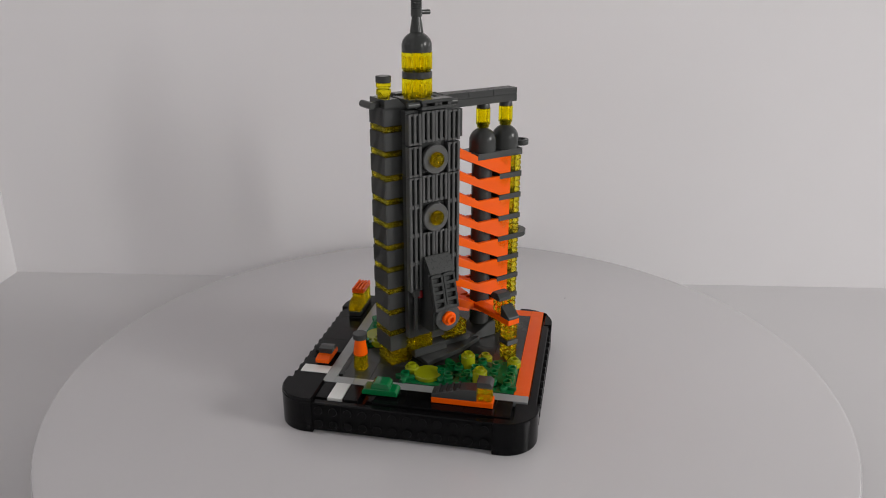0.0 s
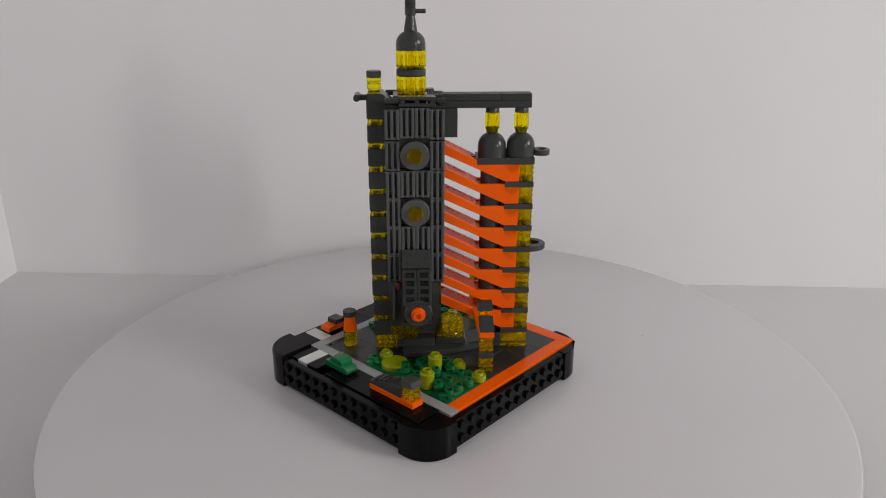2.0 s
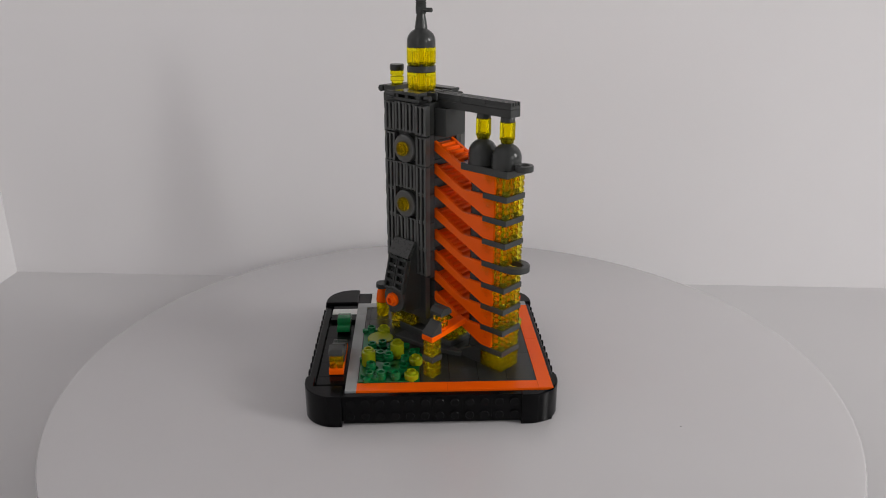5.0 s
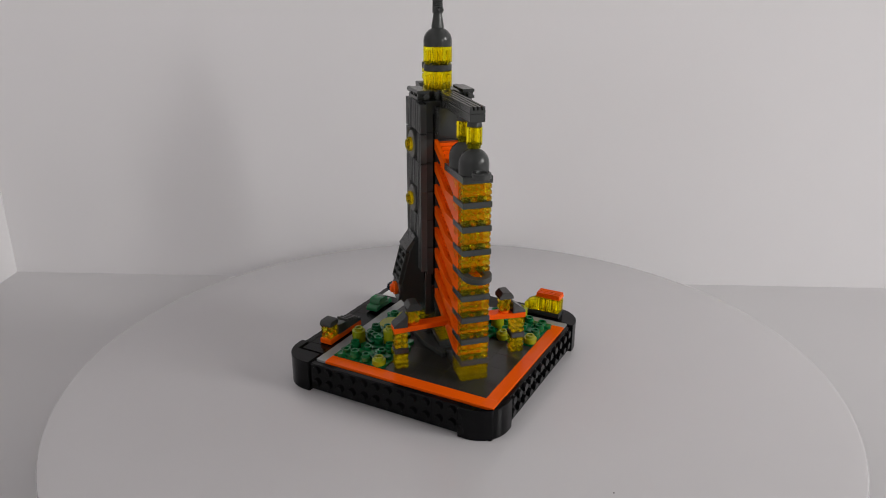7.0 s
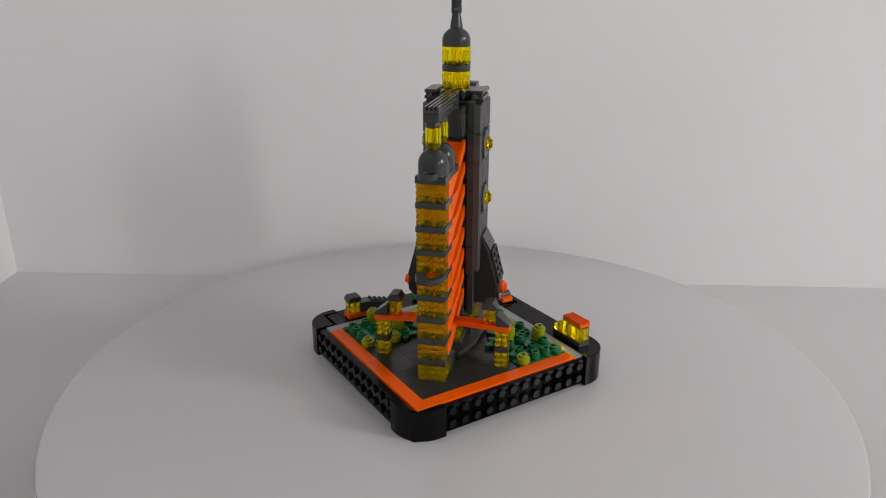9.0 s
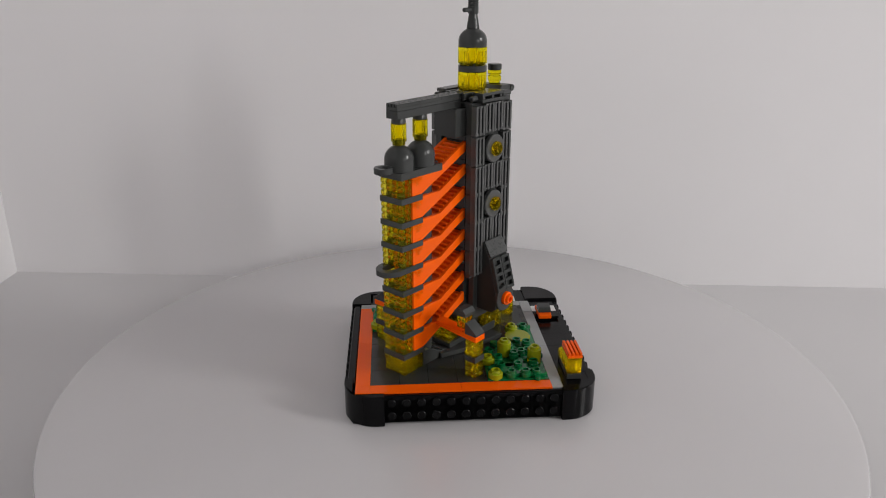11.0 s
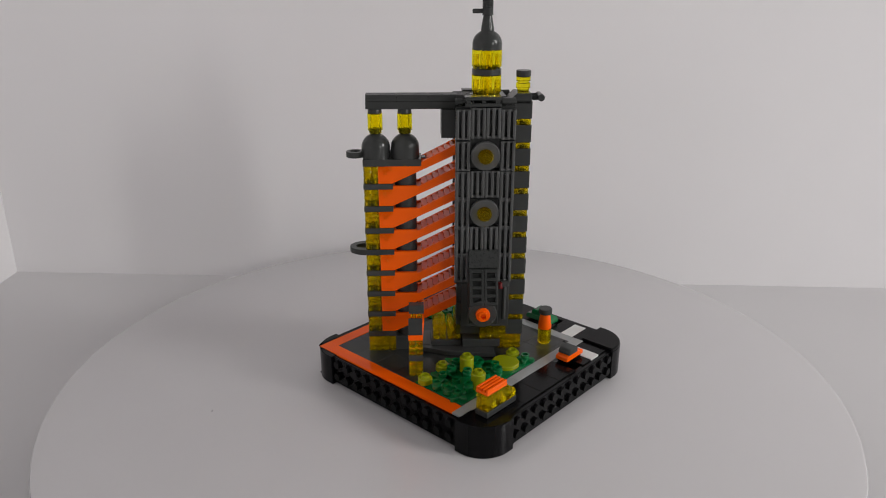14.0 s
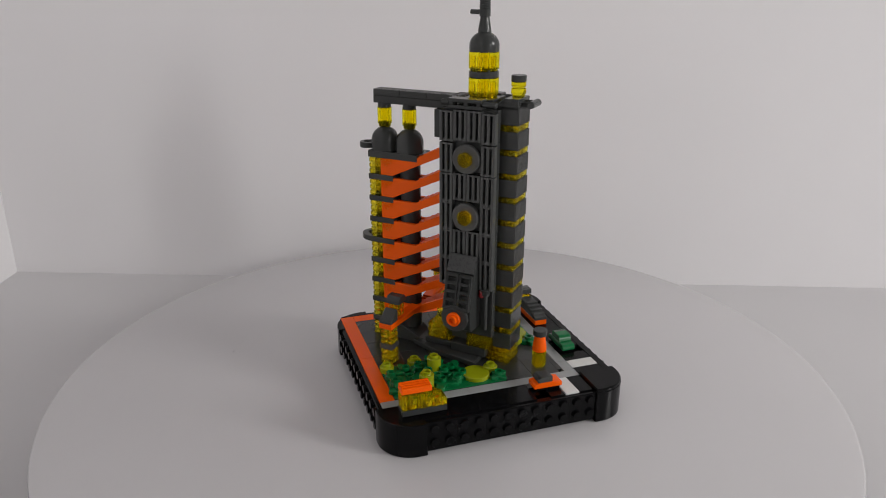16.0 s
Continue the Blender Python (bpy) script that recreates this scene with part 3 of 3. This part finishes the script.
    for v in (-0.5, 0.5):
        for u in (13.7, 14.6):
            part("clear_brick", bmesh_at(yellow_brick(0.9, 0.96, 1.2), v, u - oy, 0), YELLOW, t)
    bm = bmesh.new()
    prism(bm, [(13.0, 18.2), (13.45, 18.3), (14.1, 18.9), (15.1, 18.9), (15.1, 18.2)], -0.98, 0.98, "yz", 0.03)
    put("back_roof", bm, GREY)
    bm = bmesh.new()
    turned(bm, [(0.4, 18.9), (0.4, 19.1), (0.48, 19.12), (0.48, 19.45), (0.38, 19.48), (0.38, 19.55), (0.48, 19.58), (0.48, 19.85), (0.3, 19.87)], (-0.1, 14.65, 0), "z", 20)
    chimney = put("chimney_glass", bm, SMOOTH, "clear yellow round plates")
    bm = bmesh.new()
    drum(bm, (-0.1, 14.65, 19.87), 0.5, 0.42, "z", 24)
    put("chimney_cap", bm, GREY, of=chimney)
    bm = bmesh.new()
    drum(bm, (-0.7, 15.8, 18.55), 0.24, 1.4, "x", 14)
    drum(bm, (-0.25, 15.1, 18.55), 0.2, 0.6, "y", 14)
    box(bm, -0.3, 0.3, 15.05, 15.75, 18.35, 18.65)
    put("tow_bar", bm, GREY)
    # spire
    at = (-0.15, 12.17, 0)
    bm = bmesh.new()
    box(bm, -1.1, 1.1, 11.2, 13.4, 18.2, 18.75)
    for x in (-0.75, -0.25, 0.25, 0.75):
        box(bm, x - 0.1, x + 0.1, 10.1, 11.1, 18.3, 18.8)
    put("spire_plinth", bm, GREY)
    for z0, z1 in ((18.75, 20.0), (20.42, 21.64)):
        bm = bmesh.new()
        turned(bm, [(0.9, z0), (0.9, z0 + 0.12), (0.99, z0 + 0.14), (0.99, z1 - 0.03), (0.95, z1)], at, "z", 32)
        tube(bm, 0.26, z0 + 0.05, z1 - 0.05, at, 16)
        for c, e in ((0.52, 0), (0, 0.52), (-0.52, 0), (0, -0.52)):
            tube(bm, 0.16, z0 + 0.04, z1 - 0.3, (at[0] + c, at[1] + e, 0), 12)
        put("lantern_glass", bm, SMOOTH, "clear yellow round brick")
    bm = bmesh.new()
    turned(bm, [(0.94, 20.0), (0.99, 20.04), (0.99, 20.38), (0.94, 20.42)], at, "z", 32)
    for c, e in ((0.45, 0.45), (-0.45, 0.45), (0.45, -0.45), (-0.45, -0.45)):
        stud(bm, at[0] + c, at[1] + e, 20.41, 0.27)
    put("lantern_ring", bm, GREY)
    bm = bmesh.new()
    turned(bm, [(0.98, 21.64), (0.98, 22.0)] + [(0.98 * math.cos(a), 22.0 + 0.88 * math.sin(a)) for a in [radians(9 * i) for i in range(1, 8)]] + [(0.4, 22.85)], at, "z", 36)
    put("spire_dome", bm, GREY, "glossy dark grey dome")
    bm = bmesh.new()
    turned(bm, [(0.44, 22.85), (0.42, 23.0), (0.27, 23.9)], at, "z", 24)
    put("spire_cone", bm, GREY)
    bm = bmesh.new()
    turned(bm, [(0.32, 23.78), (0.36, 23.8), (0.36, 24.25), (0.32, 24.27)] + [q for i in range(10) for q in ((0.36, 24.3 + 0.14 * i), (0.36, 24.38 + 0.14 * i), (0.32, 24.4 + 0.14 * i))] + [(0.3, 25.9)], at, "z", 20)
    drum(bm, (at[0], at[1] - 1.0, 24.05), 0.15, 0.8, "y", 12)
    put("antenna", bm, GREY, "dark grey ribbed antenna with side peg")


def bmesh_at(bm, x, y, z):
    bmesh.ops.translate(bm, vec=(x, y, z), verts=bm.verts)
    return bm


# ---- street things ----
def kiosk():
    k = rider("advertising_column", GRID, 12.0, 12.0, 0, "round street kiosk of clear yellow, orange and grey bricks", "toy kiosk", "toy city model")
    bm = bmesh.new()
    turned(bm, [(0.4, 0.0), (0.4, 0.14), (0.5, 0.16), (0.5, 1.18), (0.3, 1.2)], n=20)
    tube(bm, 0.24, 0.05, 1.1, (0, 0, 0), 16)
    part("shaft", bm, SMOOTH, k, "clear yellow round brick")
    bm = bmesh.new()
    turned(bm, [(0.46, 1.2), (0.5, 1.24), (0.5, 1.45), (0.36, 2.4)], n=24)
    part("cone", bm, ORANGE, k, "orange cone")
    bm = bmesh.new()
    drum(bm, (0, 0, 2.4), 0.5, 0.42)
    part("cap", bm, GREY, k)


def vehicles():
    c = rider("toy_car", GRID, 14.85, 11.15, 0, "small orange toy car with grey roof on the road", "toy car", "toy vehicles")
    bm = bmesh.new()
    box(bm, -0.42, 0.42, -0.9, 0.9, 0.0, 0.22)
    part("chassis", bm, BLACK, c)
    bm = bmesh.new()
    prism(bm, [(-1.02, 0.2), (-1.02, 0.5), (-0.55, 0.62), (0.55, 0.62), (1.02, 0.5), (1.02, 0.2)], -0.5, 0.5, "yz", 0.03)
    part("body", bm, ORANGE, c)
    bm = bmesh.new()
    prism(bm, [(-0.72, 0.6), (-0.72, 0.8), (-0.55, 1.0), (0.3, 1.0), (0.3, 0.6)], -0.49, 0.49, "yz", 0.03)
    part("roof", bm, GREY, c)

    g = rider("toy_car", GRID, 9.7, 14.95, 0, "small green toy car on the road", "toy car", "toy vehicles")
    bm = bmesh.new()
    box(bm, -0.8, 0.8, -0.42, 0.42, 0.0, 0.2)
    part("chassis", bm, BLACK, g)
    bm = bmesh.new()
    prism(bm, [(-1.2, 0.12), (-1.22, 0.35), (-1.05, 0.55), (1.05, 0.55), (1.22, 0.35), (1.2, 0.12)], -0.5, 0.5, "xz", 0.03)
    part("body", bm, GREEN, g)
    bm = bmesh.new()
    prism(bm, [(-0.72, 0.55), (-0.68, 0.85), (-0.5, 1.02), (0.38, 1.02), (0.55, 0.85), (0.6, 0.55)], -0.49, 0.49, "xz", 0.03)
    part("roof", bm, GREEN, g)

    w = rider("toy_truck", GRID, 4.2, 14.9, 0, "orange toy truck with clear yellow cab and grey slotted bonnet", "toy truck", "toy vehicles")
    bm = bmesh.new()
    box(bm, -2.05, 2.0, -0.5, 0.5, 0.02, 0.42)
    part("chassis", bm, ORANGE, w)
    part("cab", bmesh_at(yellow_brick(0.98, 0.98, 1.0), -1.5, 0, 0.42), YELLOW, w, "clear yellow cab")
    bm = bmesh.new()
    prism(bm, [(-2.02, 1.43), (-2.02, 1.62), (-1.85, 1.85), (-0.98, 1.85), (-0.98, 1.43)], -0.5, 0.5, "xz", 0.03)
    part("cab_roof", bm, GREY, w)
    bm = bmesh.new()
    prism(bm, [(-0.98, 0.43), (-0.98, 1.25), (0.0, 1.2), (2.0, 0.66), (2.0, 0.43)], -0.5, 0.5, "xz", 0.03)
    part("bonnet", bm, GREY, w)
    bm = bmesh.new()
    for i in range(4):
        u, z = 0.12 + 0.44 * i, 1.17 - 0.119 * i
        prism(bm, [(u, z - 0.1), (u + 0.04, z + 0.12), (u + 0.2, z + 0.08), (u + 0.22, z - 0.14)], -0.47, 0.47, "xz", 0.01)
    part("slots", bm, GREY, w)

    b = rider("toy_bus", GRID, 15.05, 2.4, 0, "clear yellow toy bus with orange ribbed roof", "toy bus", "toy vehicles")
    bm = bmesh.new()
    box(bm, -0.5, 0.5, -1.5, 1.5, 0.02, 0.42)
    part("chassis", bm, GREY, b)
    for y in (-1.0, 0.0):
        bm = bmesh.new()
        box(bm, -0.49, 0.49, y - 0.495, y + 0.495, 0.43, 1.6, 0.09)
        tube(bm, 0.3, 0.45, 1.4, (0, y, 0), 20)
        part("clear_brick", bm, SMOOTH, b)
    bm = bmesh.new()
    prism(bm, [(0.5, 0.43), (0.5, 1.3), (0.85, 1.3), (1.48, 0.95), (1.48, 0.43)], -0.49, 0.49, "yz", 0.05)
    tube(bm, 0.27, 0.45, 0.95, (0, 0.98, 0), 20)
    part("windscreen", bm, SMOOTH, b)
    bm = bmesh.new()
    box(bm, -0.5, 0.5, -1.5, 0.5, 1.62, 1.80)
    for x in (-0.4, -0.133, 0.133, 0.4):
        box(bm, x - 0.085, x + 0.085, -1.48, 0.48, 1.77, 2.02, 0.03)
    part("roof", bm, ORANGE, b, "orange ribbed roof")


room()
turntable()
gardens(base())
tower()
kiosk()
vehicles()

# seconds and the turn of the disc in degrees
TURN = [(0.0, 124.09), (0.5, 117.75), (1.0, 109.93), (1.5, 101.44), (2.0, 93.16), (2.5, 86.11), (3.0, 78.91), (3.5, 71.2), (4.0, 62.96), (4.2, 59.92), (6.3, 27.5), (6.5, 24.52), (7.0, 17.32), (7.5, 9.48), (8.0, 2.51), (8.2, 0.18), (8.5, -3.98), (9.0, -12.29), (9.2, -15.34), (11.3, -44.72), (11.5, -47.52), (12.0, -55.01), (12.5, -61.78), (13.0, -69.84), (13.5, -78.93), (14.0, -87.15), (14.5, -93.91), (15.0, -100.52), (15.5, -107.85), (16.0, -116.21)]


def motions():
    for ob, m in RIDERS:
        walk(ob, [(t, Matrix.Rotation(radians(a), 4, "Z") @ m) for t, a in TURN])


motions()
